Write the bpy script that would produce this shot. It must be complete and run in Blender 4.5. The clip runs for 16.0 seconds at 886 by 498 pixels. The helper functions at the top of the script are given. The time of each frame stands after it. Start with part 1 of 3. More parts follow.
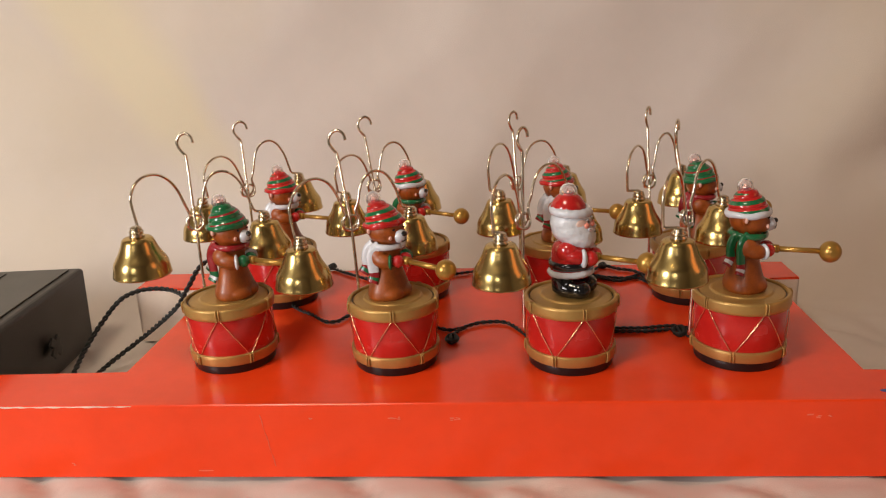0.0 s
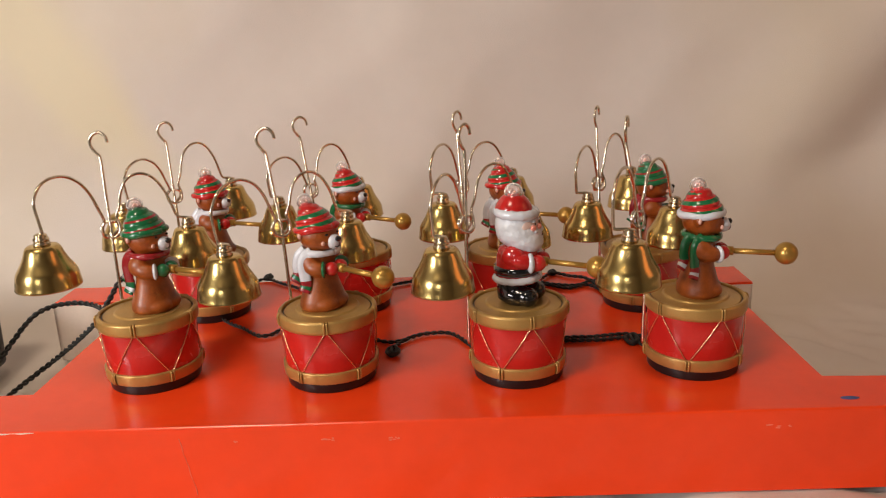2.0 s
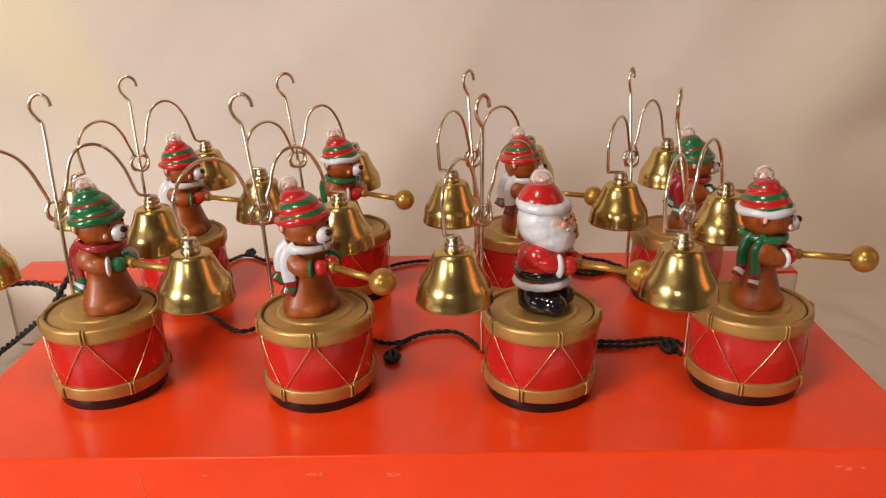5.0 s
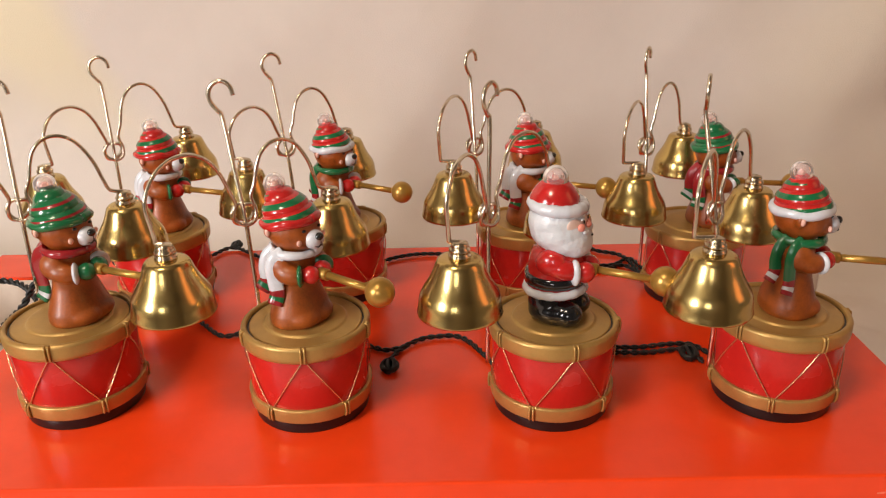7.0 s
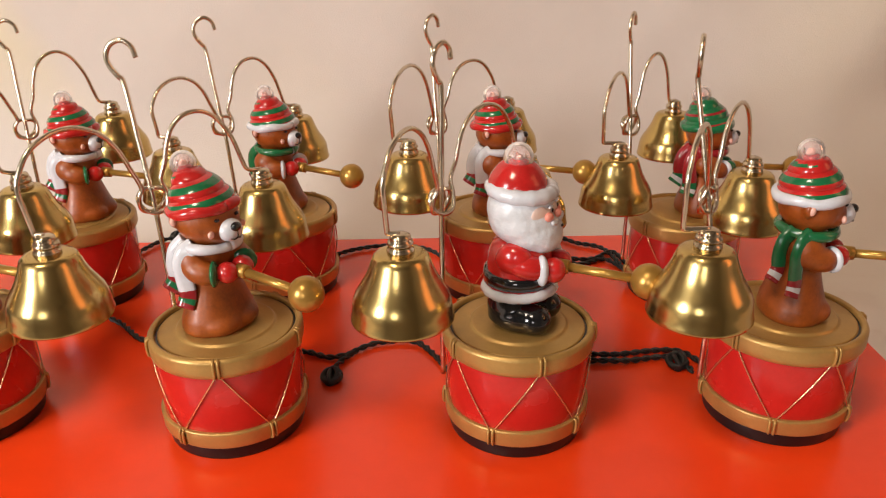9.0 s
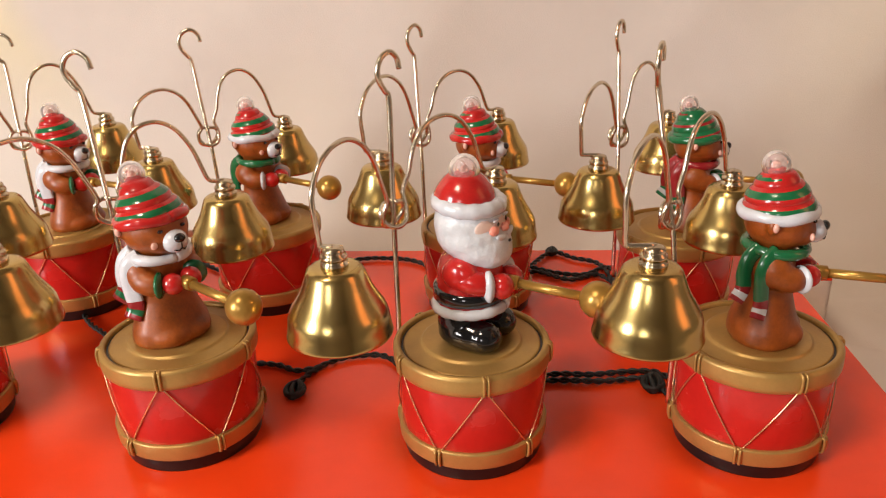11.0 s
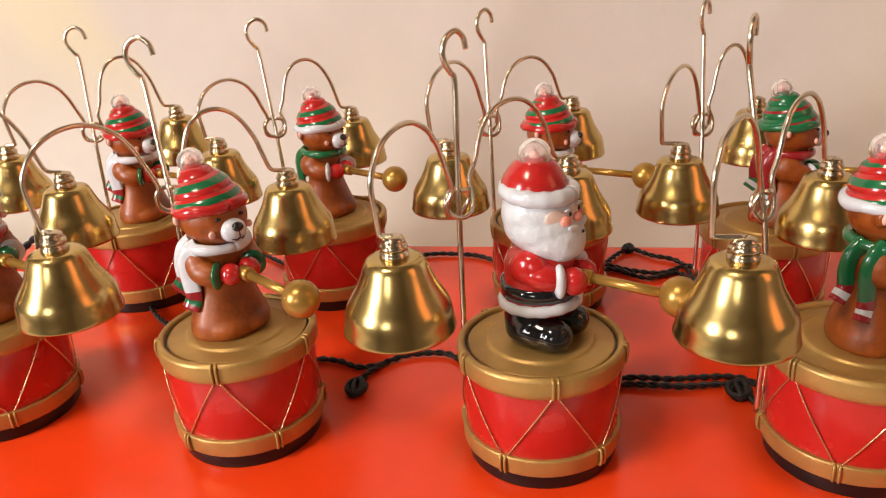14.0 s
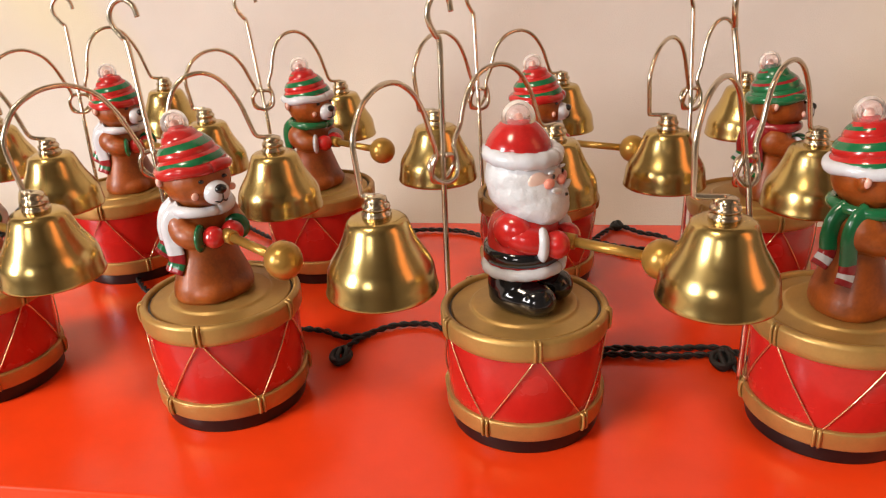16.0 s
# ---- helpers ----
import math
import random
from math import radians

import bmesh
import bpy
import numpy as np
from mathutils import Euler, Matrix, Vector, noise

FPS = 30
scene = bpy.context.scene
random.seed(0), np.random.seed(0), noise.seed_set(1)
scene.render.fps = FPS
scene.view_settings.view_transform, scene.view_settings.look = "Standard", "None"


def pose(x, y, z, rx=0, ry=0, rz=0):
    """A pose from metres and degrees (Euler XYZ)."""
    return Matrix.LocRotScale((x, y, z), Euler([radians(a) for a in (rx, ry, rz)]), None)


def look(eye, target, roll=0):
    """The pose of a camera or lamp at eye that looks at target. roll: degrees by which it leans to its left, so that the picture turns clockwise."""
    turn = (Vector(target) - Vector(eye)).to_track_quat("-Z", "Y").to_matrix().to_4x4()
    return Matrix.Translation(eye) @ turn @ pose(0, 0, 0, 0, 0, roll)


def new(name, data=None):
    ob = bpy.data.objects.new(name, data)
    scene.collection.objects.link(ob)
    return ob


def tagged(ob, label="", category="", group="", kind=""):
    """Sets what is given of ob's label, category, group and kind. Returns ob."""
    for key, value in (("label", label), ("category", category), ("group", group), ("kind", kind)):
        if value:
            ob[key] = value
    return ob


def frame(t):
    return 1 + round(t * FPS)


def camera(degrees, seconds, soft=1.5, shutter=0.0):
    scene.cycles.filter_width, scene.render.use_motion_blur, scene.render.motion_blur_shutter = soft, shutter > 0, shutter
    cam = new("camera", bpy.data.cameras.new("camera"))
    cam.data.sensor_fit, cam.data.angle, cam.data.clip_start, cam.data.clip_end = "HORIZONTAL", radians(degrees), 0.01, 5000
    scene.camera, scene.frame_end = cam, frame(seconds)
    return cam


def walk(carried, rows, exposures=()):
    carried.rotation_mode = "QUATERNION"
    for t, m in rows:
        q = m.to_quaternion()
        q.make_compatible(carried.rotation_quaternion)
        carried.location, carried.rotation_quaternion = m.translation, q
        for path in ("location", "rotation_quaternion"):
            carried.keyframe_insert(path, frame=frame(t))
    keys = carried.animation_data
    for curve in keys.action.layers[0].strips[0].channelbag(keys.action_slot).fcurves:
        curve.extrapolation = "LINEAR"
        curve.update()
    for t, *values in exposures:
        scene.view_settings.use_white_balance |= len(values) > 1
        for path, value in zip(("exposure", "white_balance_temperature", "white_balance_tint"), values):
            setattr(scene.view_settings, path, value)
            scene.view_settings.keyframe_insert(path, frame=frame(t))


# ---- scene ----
cam = camera(59.4, 16.0, soft=1.2)
EXPOSURES = [(0, -0.24), (3.5, -0.09), (7, 0.10), (9, 0.16), (12.5, 0.29), (16, 0.31)]
PATH = [
    (0, (0.052, 0.087, 0.225), (-0.02, 2.001, -0.351), -2.6),
    (0.5, (0.056, 0.094, 0.225), (0.03, 2.011, -0.344), -2.7),
    (1, (0.055, 0.098, 0.219), (0.06, 2.019, -0.337), -2.9),
    (1.5, (0.057, 0.106, 0.217), (0.076, 2.026, -0.341), -2.8),
    (2, (0.061, 0.119, 0.21), (0.107, 2.042, -0.338), -2.2),
    (2.5, (0.06, 0.13, 0.212), (0.116, 2.045, -0.36), -1.9),
    (3, (0.063, 0.148, 0.21), (0.115, 2.049, -0.41), -2.4),
    (3.5, (0.062, 0.164, 0.222), (0.106, 2.045, -0.456), -2.2),
    (3.7, (0.059, 0.168, 0.225), (0.105, 2.048, -0.456), -1.8),
    (5.8, (0.054, 0.224, 0.214), (0.126, 2.079, -0.531), -0.6),
    (6, (0.055, 0.227, 0.214), (0.135, 2.076, -0.546), -0.5),
    (6.5, (0.058, 0.235, 0.219), (0.14, 2.074, -0.561), -0.7),
    (7, (0.051, 0.246, 0.219), (0.127, 2.089, -0.554), -1.0),
    (7.5, (0.05, 0.256, 0.214), (0.115, 2.097, -0.565), -1.1),
    (8, (0.052, 0.269, 0.208), (0.107, 2.108, -0.577), -1.1),
    (8.5, (0.065, 0.282, 0.203), (0.115, 2.119, -0.587), -1.3),
    (9, (0.072, 0.298, 0.198), (0.17, 2.129, -0.6), -0.6),
    (9.2, (0.072, 0.3, 0.197), (0.188, 2.132, -0.596), -0.1),
    (11.3, (0.124, 0.307, 0.194), (0.016, 2.156, -0.562), -2.3),
    (11.5, (0.13, 0.309, 0.192), (-0.017, 2.158, -0.555), -2.7),
    (12, (0.141, 0.317, 0.183), (-0.04, 2.163, -0.565), -3.2),
    (12.5, (0.14, 0.322, 0.188), (-0.039, 2.156, -0.59), -3.2),
    (13, (0.134, 0.326, 0.187), (-0.046, 2.162, -0.585), -3.0),
    (13.5, (0.124, 0.323, 0.192), (-0.077, 2.156, -0.584), -3.4),
    (14, (0.116, 0.32, 0.185), (-0.122, 2.155, -0.573), -3.4),
    (14.5, (0.116, 0.319, 0.183), (-0.125, 2.15, -0.585), -2.9),
    (15, (0.116, 0.318, 0.182), (-0.12, 2.148, -0.59), -2.5),
    (15.5, (0.118, 0.318, 0.177), (-0.115, 2.151, -0.59), -2.6),
    (16, (0.12, 0.317, 0.175), (-0.106, 2.146, -0.601), -2.8),
]
walk(cam, [(t, look(eye, target, roll)) for t, eye, target, roll in PATH], EXPOSURES)

# ---------------------------------------------------------------- light
world = bpy.data.worlds.new("room_world")
scene.world = world
world.use_nodes = True
bg = world.node_tree.nodes["Background"]
sky = world.node_tree.nodes.new("ShaderNodeTexSky")
sky.sky_type, sky.sun_disc = "NISHITA", False
sky.sun_elevation, sky.sun_rotation = radians(35), radians(200)
world.node_tree.links.new(sky.outputs[0], bg.inputs[0])
bg.inputs[1].default_value = 0.04


def area_lamp(name, eye, target, sx, sy, watts, colour):
    d = bpy.data.lights.new(name, "AREA")
    d.shape, d.size, d.size_y, d.energy, d.color = "RECTANGLE", sx, sy, watts, colour
    ob = new(name, d)
    ob.matrix_world = look(eye, target)
    return ob


# Added front-left fill for shadows close behind the toys; its window is invented.
area_lamp("front_fill_light", (-0.55, -1.235, 0.56), (0.0, 0.62, 0.05), 0.34, 0.50, 4.0, (1.0, 0.94, 0.90))
area_lamp("window_light_west", (-1.26, -0.38, 0.50), (0.0, 0.62, 0.05), 0.34, 0.60, 22.5, (1.0, 0.955, 0.94))
# Warm source on the right; its deep orange also stands in for red bounce.
area_lamp("warm_light_east", (1.26, 0.20, 0.66), (0.1, 0.62, 0.05), 0.40, 0.80, 1.7, (1.0, 0.36, 0.12))
area_lamp("ceiling_light", (-0.50, -0.10, 1.40), (-0.1, 0.5, 0.0), 0.30, 0.30, 10.0, (1.0, 0.82, 0.62))


# ---------------------------------------------------------------- materials
def material(name, colour, rough=0.5, metal=0.0, vary=0.12, scale=60.0, bump=0.0, bump_scale=300.0, coat=0.0, fleck=None, fleck_at=0.7, fleck_scale=120.0, fleck_soft=0.04, spec=0.5):
    """A principled surface: base colour varied at two scales, roughness varied, fine relief, and flecks of a second
    colour.
    """
    m = bpy.data.materials.new(name)
    m.use_nodes = True
    n, l = m.node_tree.nodes, m.node_tree.links
    p = n["Principled BSDF"]
    p.inputs["Metallic"].default_value = metal
    p.inputs["Coat Weight"].default_value = coat
    p.inputs["Coat Roughness"].default_value = 0.08
    p.inputs["Specular IOR Level"].default_value = spec
    tc = n.new("ShaderNodeTexCoord")
    big = n.new("ShaderNodeTexNoise")
    big.inputs["Scale"].default_value, big.inputs["Detail"].default_value = scale, 4
    fine = n.new("ShaderNodeTexNoise")
    fine.inputs["Scale"].default_value, fine.inputs["Detail"].default_value = scale * 9, 3
    for q in (big, fine):
        l.new(tc.outputs["Object"], q.inputs["Vector"])
    mix = n.new("ShaderNodeMath")
    mix.operation = "MULTIPLY_ADD"
    l.new(fine.outputs["Fac"], mix.inputs[0])
    mix.inputs[1].default_value = 0.35
    l.new(big.outputs["Fac"], mix.inputs[2])
    ramp = n.new("ShaderNodeValToRGB")
    ramp.color_ramp.elements[0].position, ramp.color_ramp.elements[1].position = 0.4, 0.95
    ramp.color_ramp.elements[0].color = (*[c * (1 - vary) for c in colour], 1)
    ramp.color_ramp.elements[1].color = (*[min(1, c * (1 + vary)) for c in colour], 1)
    l.new(mix.outputs[0], ramp.inputs[0])
    out = ramp.outputs[0]
    if fleck:
        f = n.new("ShaderNodeTexNoise")
        f.inputs["Scale"].default_value, f.inputs["Detail"].default_value = fleck_scale, 8
        l.new(tc.outputs["Object"], f.inputs["Vector"])
        fr = n.new("ShaderNodeValToRGB")
        fr.color_ramp.elements[0].position, fr.color_ramp.elements[1].position = fleck_at, fleck_at + fleck_soft
        l.new(f.outputs["Fac"], fr.inputs[0])
        mm = n.new("ShaderNodeMix")
        mm.data_type = "RGBA"
        l.new(fr.outputs[0], mm.inputs[0])
        l.new(out, mm.inputs[6])
        mm.inputs[7].default_value = (*fleck, 1)
        out = mm.outputs[2]
    l.new(out, p.inputs["Base Color"])
    rr = n.new("ShaderNodeMapRange")
    rr.inputs["To Min"].default_value, rr.inputs["To Max"].default_value = rough * 0.75, min(1, rough * 1.25)
    l.new(big.outputs["Fac"], rr.inputs["Value"])
    l.new(rr.outputs[0], p.inputs["Roughness"])
    if bump:
        b = n.new("ShaderNodeTexNoise")
        b.inputs["Scale"].default_value, b.inputs["Detail"].default_value = bump_scale, 5
        l.new(tc.outputs["Object"], b.inputs["Vector"])
        bp = n.new("ShaderNodeBump")
        bp.inputs["Strength"].default_value, bp.inputs["Distance"].default_value = bump, 0.001
        l.new(b.outputs["Fac"], bp.inputs["Height"])
        l.new(bp.outputs[0], p.inputs["Normal"])
    return m


RED_CARD = material("red_lacquered_card", (0.86, 0.056, 0.008), 0.24, vary=0.09, scale=9, bump=0.06, bump_scale=70, coat=0.0, spec=0.5)
CARD_EDGE = material("worn_card", (0.82, 0.17, 0.085), 0.8, vary=0.2, scale=80)
CREAM_CARD = material("cream_card", (0.80, 0.68, 0.58), 0.7, vary=0.08, scale=30, bump=0.1)
CLOTH = material("cream_sheet", (0.64, 0.570, 0.515), 0.9, vary=0.05, scale=5, bump=0.25, bump_scale=900, fleck=(0.62, 0.53, 0.40), fleck_at=0.48, fleck_scale=2.6, fleck_soft=0.3)
BRASS = material("polished_brass", (0.57, 0.41, 0.15), 0.23, 1.0, vary=0.10, scale=40, bump=0.02, bump_scale=160)
KNOB_BRASS = material("turned_brass", (0.62, 0.52, 0.36), 0.2, 1.0, vary=0.1, scale=200)
WIRE = material("brass_plated_wire", (0.73, 0.64, 0.50), 0.25, 1.0, vary=0.2, scale=90)
GOLD_PAINT = material("gold_paint", (0.45, 0.27, 0.080), 0.38, 0.5, vary=0.12, scale=120, bump=0.08, bump_scale=700)
GOLD_BALL = material("gold_lacquer", (0.42, 0.235, 0.05), 0.30, 0.6, vary=0.12, scale=150)
DRUM_RED = material("red_drum_plastic", (0.50, 0.016, 0.012), 0.26, vary=0.14, scale=60, coat=0.35)
BLACK = material("black_plastic", (0.007, 0.0065, 0.0065), 0.35, vary=0.3, scale=90)
CORD = material("gold_lacing_cord", (0.86, 0.58, 0.30), 0.18, 0.85, vary=0.2, scale=900)
CABLE = material("black_twisted_cable", (0.012, 0.012, 0.011), 0.5, vary=0.3, scale=300)
BROWN = material("brown_glazed_bear", (0.285, 0.064, 0.007), 0.42, vary=0.42, scale=110, bump=0.07, bump_scale=600, coat=0.06)
P_RED = material("red_paint", (0.47, 0.016, 0.014), 0.2, vary=0.22, scale=140, coat=0.4)
P_GREEN = material("green_paint", (0.010, 0.13, 0.045), 0.2, vary=0.15, scale=140, coat=0.4)
P_DARKRED = material("dark_red_paint", (0.28, 0.014, 0.018), 0.2, vary=0.2, scale=140, coat=0.4)
P_WHITE = material("white_paint", (0.61, 0.625, 0.665), 0.25, vary=0.09, scale=140, bump=0.15, bump_scale=500, coat=0.3)
P_PINK = material("pink_paint", (0.78, 0.45, 0.36), 0.3, vary=0.08, scale=140)
BEARD = material("white_curled_beard_paint", (0.62, 0.635, 0.66), 0.35, vary=0.10, scale=220, bump=0.55, bump_scale=330, coat=0.2)
P_SKIN = material("pale_skin_paint", (0.74, 0.55, 0.47), 0.3, vary=0.06, scale=140)
P_CHEEK = material("rosy_paint", (0.74, 0.26, 0.19), 0.3, vary=0.1, scale=140)
P_BLACK = material("black_paint", (0.008, 0.008, 0.009), 0.13, vary=0.2, scale=140, coat=0.5)
GREY_BOX = material("dark_grey_plastic", (0.014, 0.013, 0.012), 0.36, vary=0.25, scale=40, bump=0.1, bump_scale=600)
GREY_TOP = material("grey_metal_panel", (0.10, 0.097, 0.085), 0.5, vary=0.12, scale=30)
BLUE_INK = material("blue_ink", (0.06, 0.08, 0.22), 0.6, vary=0.3, scale=300)
UNSEEN_WALL = material("unseen_room_paint", (0.28, 0.245, 0.21), 0.8, vary=0.05, scale=3)
WOOD = material("floor_wood", (0.22, 0.12, 0.06), 0.5, vary=0.25, scale=8)


def yellow_band(m):
    """A yellower stripe across the sheet, slanting down towards the toys, with soft uneven edges."""
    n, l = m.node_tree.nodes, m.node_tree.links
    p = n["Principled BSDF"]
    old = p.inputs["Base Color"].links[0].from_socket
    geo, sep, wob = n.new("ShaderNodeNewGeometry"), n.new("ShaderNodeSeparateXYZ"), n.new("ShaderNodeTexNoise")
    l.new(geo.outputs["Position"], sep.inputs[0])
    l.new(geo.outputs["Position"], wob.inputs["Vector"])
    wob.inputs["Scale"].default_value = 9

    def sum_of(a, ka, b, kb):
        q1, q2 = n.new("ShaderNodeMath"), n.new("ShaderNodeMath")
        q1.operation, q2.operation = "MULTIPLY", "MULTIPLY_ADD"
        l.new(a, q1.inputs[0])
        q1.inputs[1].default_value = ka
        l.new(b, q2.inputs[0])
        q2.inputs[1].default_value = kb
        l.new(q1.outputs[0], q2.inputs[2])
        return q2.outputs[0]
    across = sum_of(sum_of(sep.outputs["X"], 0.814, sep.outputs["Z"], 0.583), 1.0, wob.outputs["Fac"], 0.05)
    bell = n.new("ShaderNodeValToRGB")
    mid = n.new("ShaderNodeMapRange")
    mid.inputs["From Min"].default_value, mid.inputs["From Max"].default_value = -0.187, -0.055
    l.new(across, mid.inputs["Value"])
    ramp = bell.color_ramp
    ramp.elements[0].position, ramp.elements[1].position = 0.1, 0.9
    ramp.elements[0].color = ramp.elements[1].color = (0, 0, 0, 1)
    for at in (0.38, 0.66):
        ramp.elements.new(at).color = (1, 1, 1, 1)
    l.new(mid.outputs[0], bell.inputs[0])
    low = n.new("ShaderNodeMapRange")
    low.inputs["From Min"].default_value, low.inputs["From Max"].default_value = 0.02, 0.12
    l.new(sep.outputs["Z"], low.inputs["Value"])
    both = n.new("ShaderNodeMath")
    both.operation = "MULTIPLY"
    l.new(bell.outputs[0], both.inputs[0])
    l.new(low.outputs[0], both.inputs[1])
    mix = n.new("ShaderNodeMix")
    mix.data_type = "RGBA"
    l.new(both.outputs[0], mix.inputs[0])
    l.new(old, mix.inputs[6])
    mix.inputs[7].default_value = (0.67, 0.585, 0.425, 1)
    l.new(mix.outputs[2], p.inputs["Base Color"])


yellow_band(CLOTH)


def glass_material():
    m = bpy.data.materials.new("clear_bulb_plastic")
    m.use_nodes = True
    p = m.node_tree.nodes["Principled BSDF"]
    p.inputs["Base Color"].default_value = (0.95, 0.83, 0.83, 1)
    p.inputs["Roughness"].default_value = 0.12
    p.inputs["IOR"].default_value = 1.35
    p.inputs["Transmission Weight"].default_value = 0.87
    return m


GLASS = glass_material()


# ---------------------------------------------------------------- mesh tools
def thing(name, m, label, category, group="", kind=""):
    ob = new(name)
    ob.empty_display_size = 0.02
    ob.matrix_world = m
    return tagged(ob, label, category, group, kind)


def part(name, data, mat, parent, label="", m=None):
    """Links a bmesh or a mesh as one object under parent."""
    if isinstance(data, bmesh.types.BMesh):
        me = bpy.data.meshes.new(name)
        data.to_mesh(me)
        data.free()
        me.materials.append(mat)
        data = me
    elif not data.materials:
        data.materials.append(mat)
    ob = new(name, data)
    ob.parent = parent
    if m is not None:
        ob.matrix_basis = m
    return tagged(ob, label) if label else ob


def solid(name, bm, mat, label, category, kind="", group="", m=None):
    ob = part(name, bm, mat, None, "", m)
    return tagged(ob, label, category, group, kind)


def grow(bm, verts, faces, smooth=True, mat=0):
    vs = [bm.verts.new(v) for v in verts]
    for f in faces:
        try:
            fc = bm.faces.new([vs[i] for i in f])
        except ValueError:
            continue
        fc.smooth, fc.material_index = smooth, mat
    return vs


def lathe(bm, profile, seg=48, m=Matrix(), smooth=True, mat=0):
    """Turns (radius, height) pairs round z; ends with radius 0 are capped."""
    verts, rings = [], []
    for r, z in profile:
        if r < 1e-7:
            rings.append([len(verts)])
            verts.append(m @ Vector((0, 0, z)))
        else:
            rings.append(list(range(len(verts), len(verts) + seg)))
            verts += [m @ Vector((r * math.cos(2 * math.pi * i / seg), r * math.sin(2 * math.pi * i / seg), z)) for i in range(seg)]
    faces = []
    for a, b in zip(rings, rings[1:]):
        for i in range(seg):
            j = (i + 1) % seg
            if len(a) == 1 and len(b) > 1:
                faces.append((a[0], b[i], b[j]))
            elif len(b) == 1 and len(a) > 1:
                faces.append((a[j], a[i], b[0]))
            elif len(a) > 1:
                faces.append((a[i], b[i], b[j], a[j]))
    grow(bm, verts, faces, smooth, mat)
    return bm


def round_profile(points, r=0.0006, steps=3):
    """Rounds the corners of a lathe profile."""
    out = [points[0]]
    for a, b, c in zip(points, points[1:], points[2:]):
        a, b, c = Vector(a), Vector(b), Vector(c)
        d1, d2 = (a - b), (c - b)
        k1, k2 = min(r, d1.length / 2.01), min(r, d2.length / 2.01)
        p, q = b + d1.normalized() * k1, b + d2.normalized() * k2
        for i in range(steps + 1):
            t = i / steps
            out.append(tuple((1 - t) ** 2 * p + 2 * t * (1 - t) * b + t * t * q))
    return out + [points[-1]]


def spline(points, n=8):
    """Catmull-Rom points through the given ones."""
    p = [Vector(q) for q in points]
    p = [2 * p[0] - p[1]] + p + [2 * p[-1] - p[-2]]
    out = []
    for a, b, c, d in zip(p, p[1:], p[2:], p[3:]):
        for i in range(n):
            t = i / n
            out.append(0.5 * (2 * b + (c - a) * t + (2 * a - 5 * b + 4 * c - d) * t * t + (3 * b - a - 3 * c + d) * t ** 3))
    return out + [p[-2]]


def tube(bm, pts, r, seg=8, mat=0):
    """A round rod along the points; r is a number or a function of the step."""
    pts = [Vector(p) for p in pts]
    t0 = (pts[1] - pts[0]).normalized()
    up = Vector((0, 0, 1)) if abs(t0.z) < 0.9 else Vector((1, 0, 0))
    side = t0.cross(up).normalized()
    verts, faces = [], []
    for i, p in enumerate(pts):
        t = (pts[min(i + 1, len(pts) - 1)] - pts[max(i - 1, 0)]).normalized()
        side = (side - t * side.dot(t)).normalized()
        other = t.cross(side)
        rad = r(i) if callable(r) else r
        for k in range(seg):
            a = 2 * math.pi * k / seg
            verts.append(p + side * (rad * math.cos(a)) + other * (rad * math.sin(a)))
    n = len(pts)
    for i in range(n - 1):
        for k in range(seg):
            a, b = i * seg + k, i * seg + (k + 1) % seg
            faces.append((a, a + seg, b + seg, b))
    faces.append(tuple(range(seg)))
    faces.append(tuple((n - 1) * seg + k for k in reversed(range(seg))))
    grow(bm, verts, faces, True, mat)
    return bm


def blob(bm, centre, radii, m=Matrix(), seg=20, rings=12, mat=0):
    """An ellipsoid; m turns it about its centre."""
    prof = [(math.sin(math.pi * i / rings), -math.cos(math.pi * i / rings)) for i in range(rings + 1)]
    prof[0], prof[-1] = (0, -1), (0, 1)
    lathe(bm, prof, seg, Matrix.Translation(centre) @ m @ Matrix.Diagonal((*radii, 1)), True, mat)
    return bm


def block(bm, x0, y0, z0, x1, y1, z1, bevel=0.0, mat=0):
    r = bmesh.ops.create_cube(bm, size=1, matrix=Matrix.Translation(((x0 + x1) / 2, (y0 + y1) / 2, (z0 + z1) / 2)) @ Matrix.Diagonal((x1 - x0, y1 - y0, z1 - z0, 1)))
    if bevel:
        es = {e for v in r["verts"] for e in v.link_edges}
        bmesh.ops.bevel(bm, geom=list(es), offset=bevel, segments=3, affect="EDGES", profile=0.5)
    return bm


def twisted(bm, points, r=0.0013, pitch=0.007, step=0.0009, strands=2):
    """A cable of strands laid round each other."""
    pts = spline(points, 14)
    dense = [pts[0]]
    for p in pts[1:]:
        n = max(1, int((p - dense[-1]).length / step))
        a = dense[-1]
        dense += [a + (p - a) * (i + 1) / n for i in range(n)]
    length, lines = 0.0, [[] for _ in range(strands)]
    side = None
    for i, p in enumerate(dense):
        t = (dense[min(i + 1, len(dense) - 1)] - dense[max(i - 1, 0)]).normalized()
        if side is None:
            side = t.cross(Vector((0, 0, 1))).normalized() if abs(t.z) < 0.95 else Vector((1, 0, 0))
        side = (side - t * side.dot(t)).normalized()
        other = t.cross(side)
        if i:
            length += (p - dense[i - 1]).length
        for k in range(strands):
            a = 2 * math.pi * (length / pitch + k / strands)
            lines[k].append(p + side * (r * 0.62 * math.cos(a)) + other * (r * 0.62 * math.sin(a)))
    for ln in lines:
        tube(bm, ln, r * 0.62, 5)
    return bm


# ---------------------------------------------------------------- the unseen room, added to close in and bounce the light
TABLE = -0.056


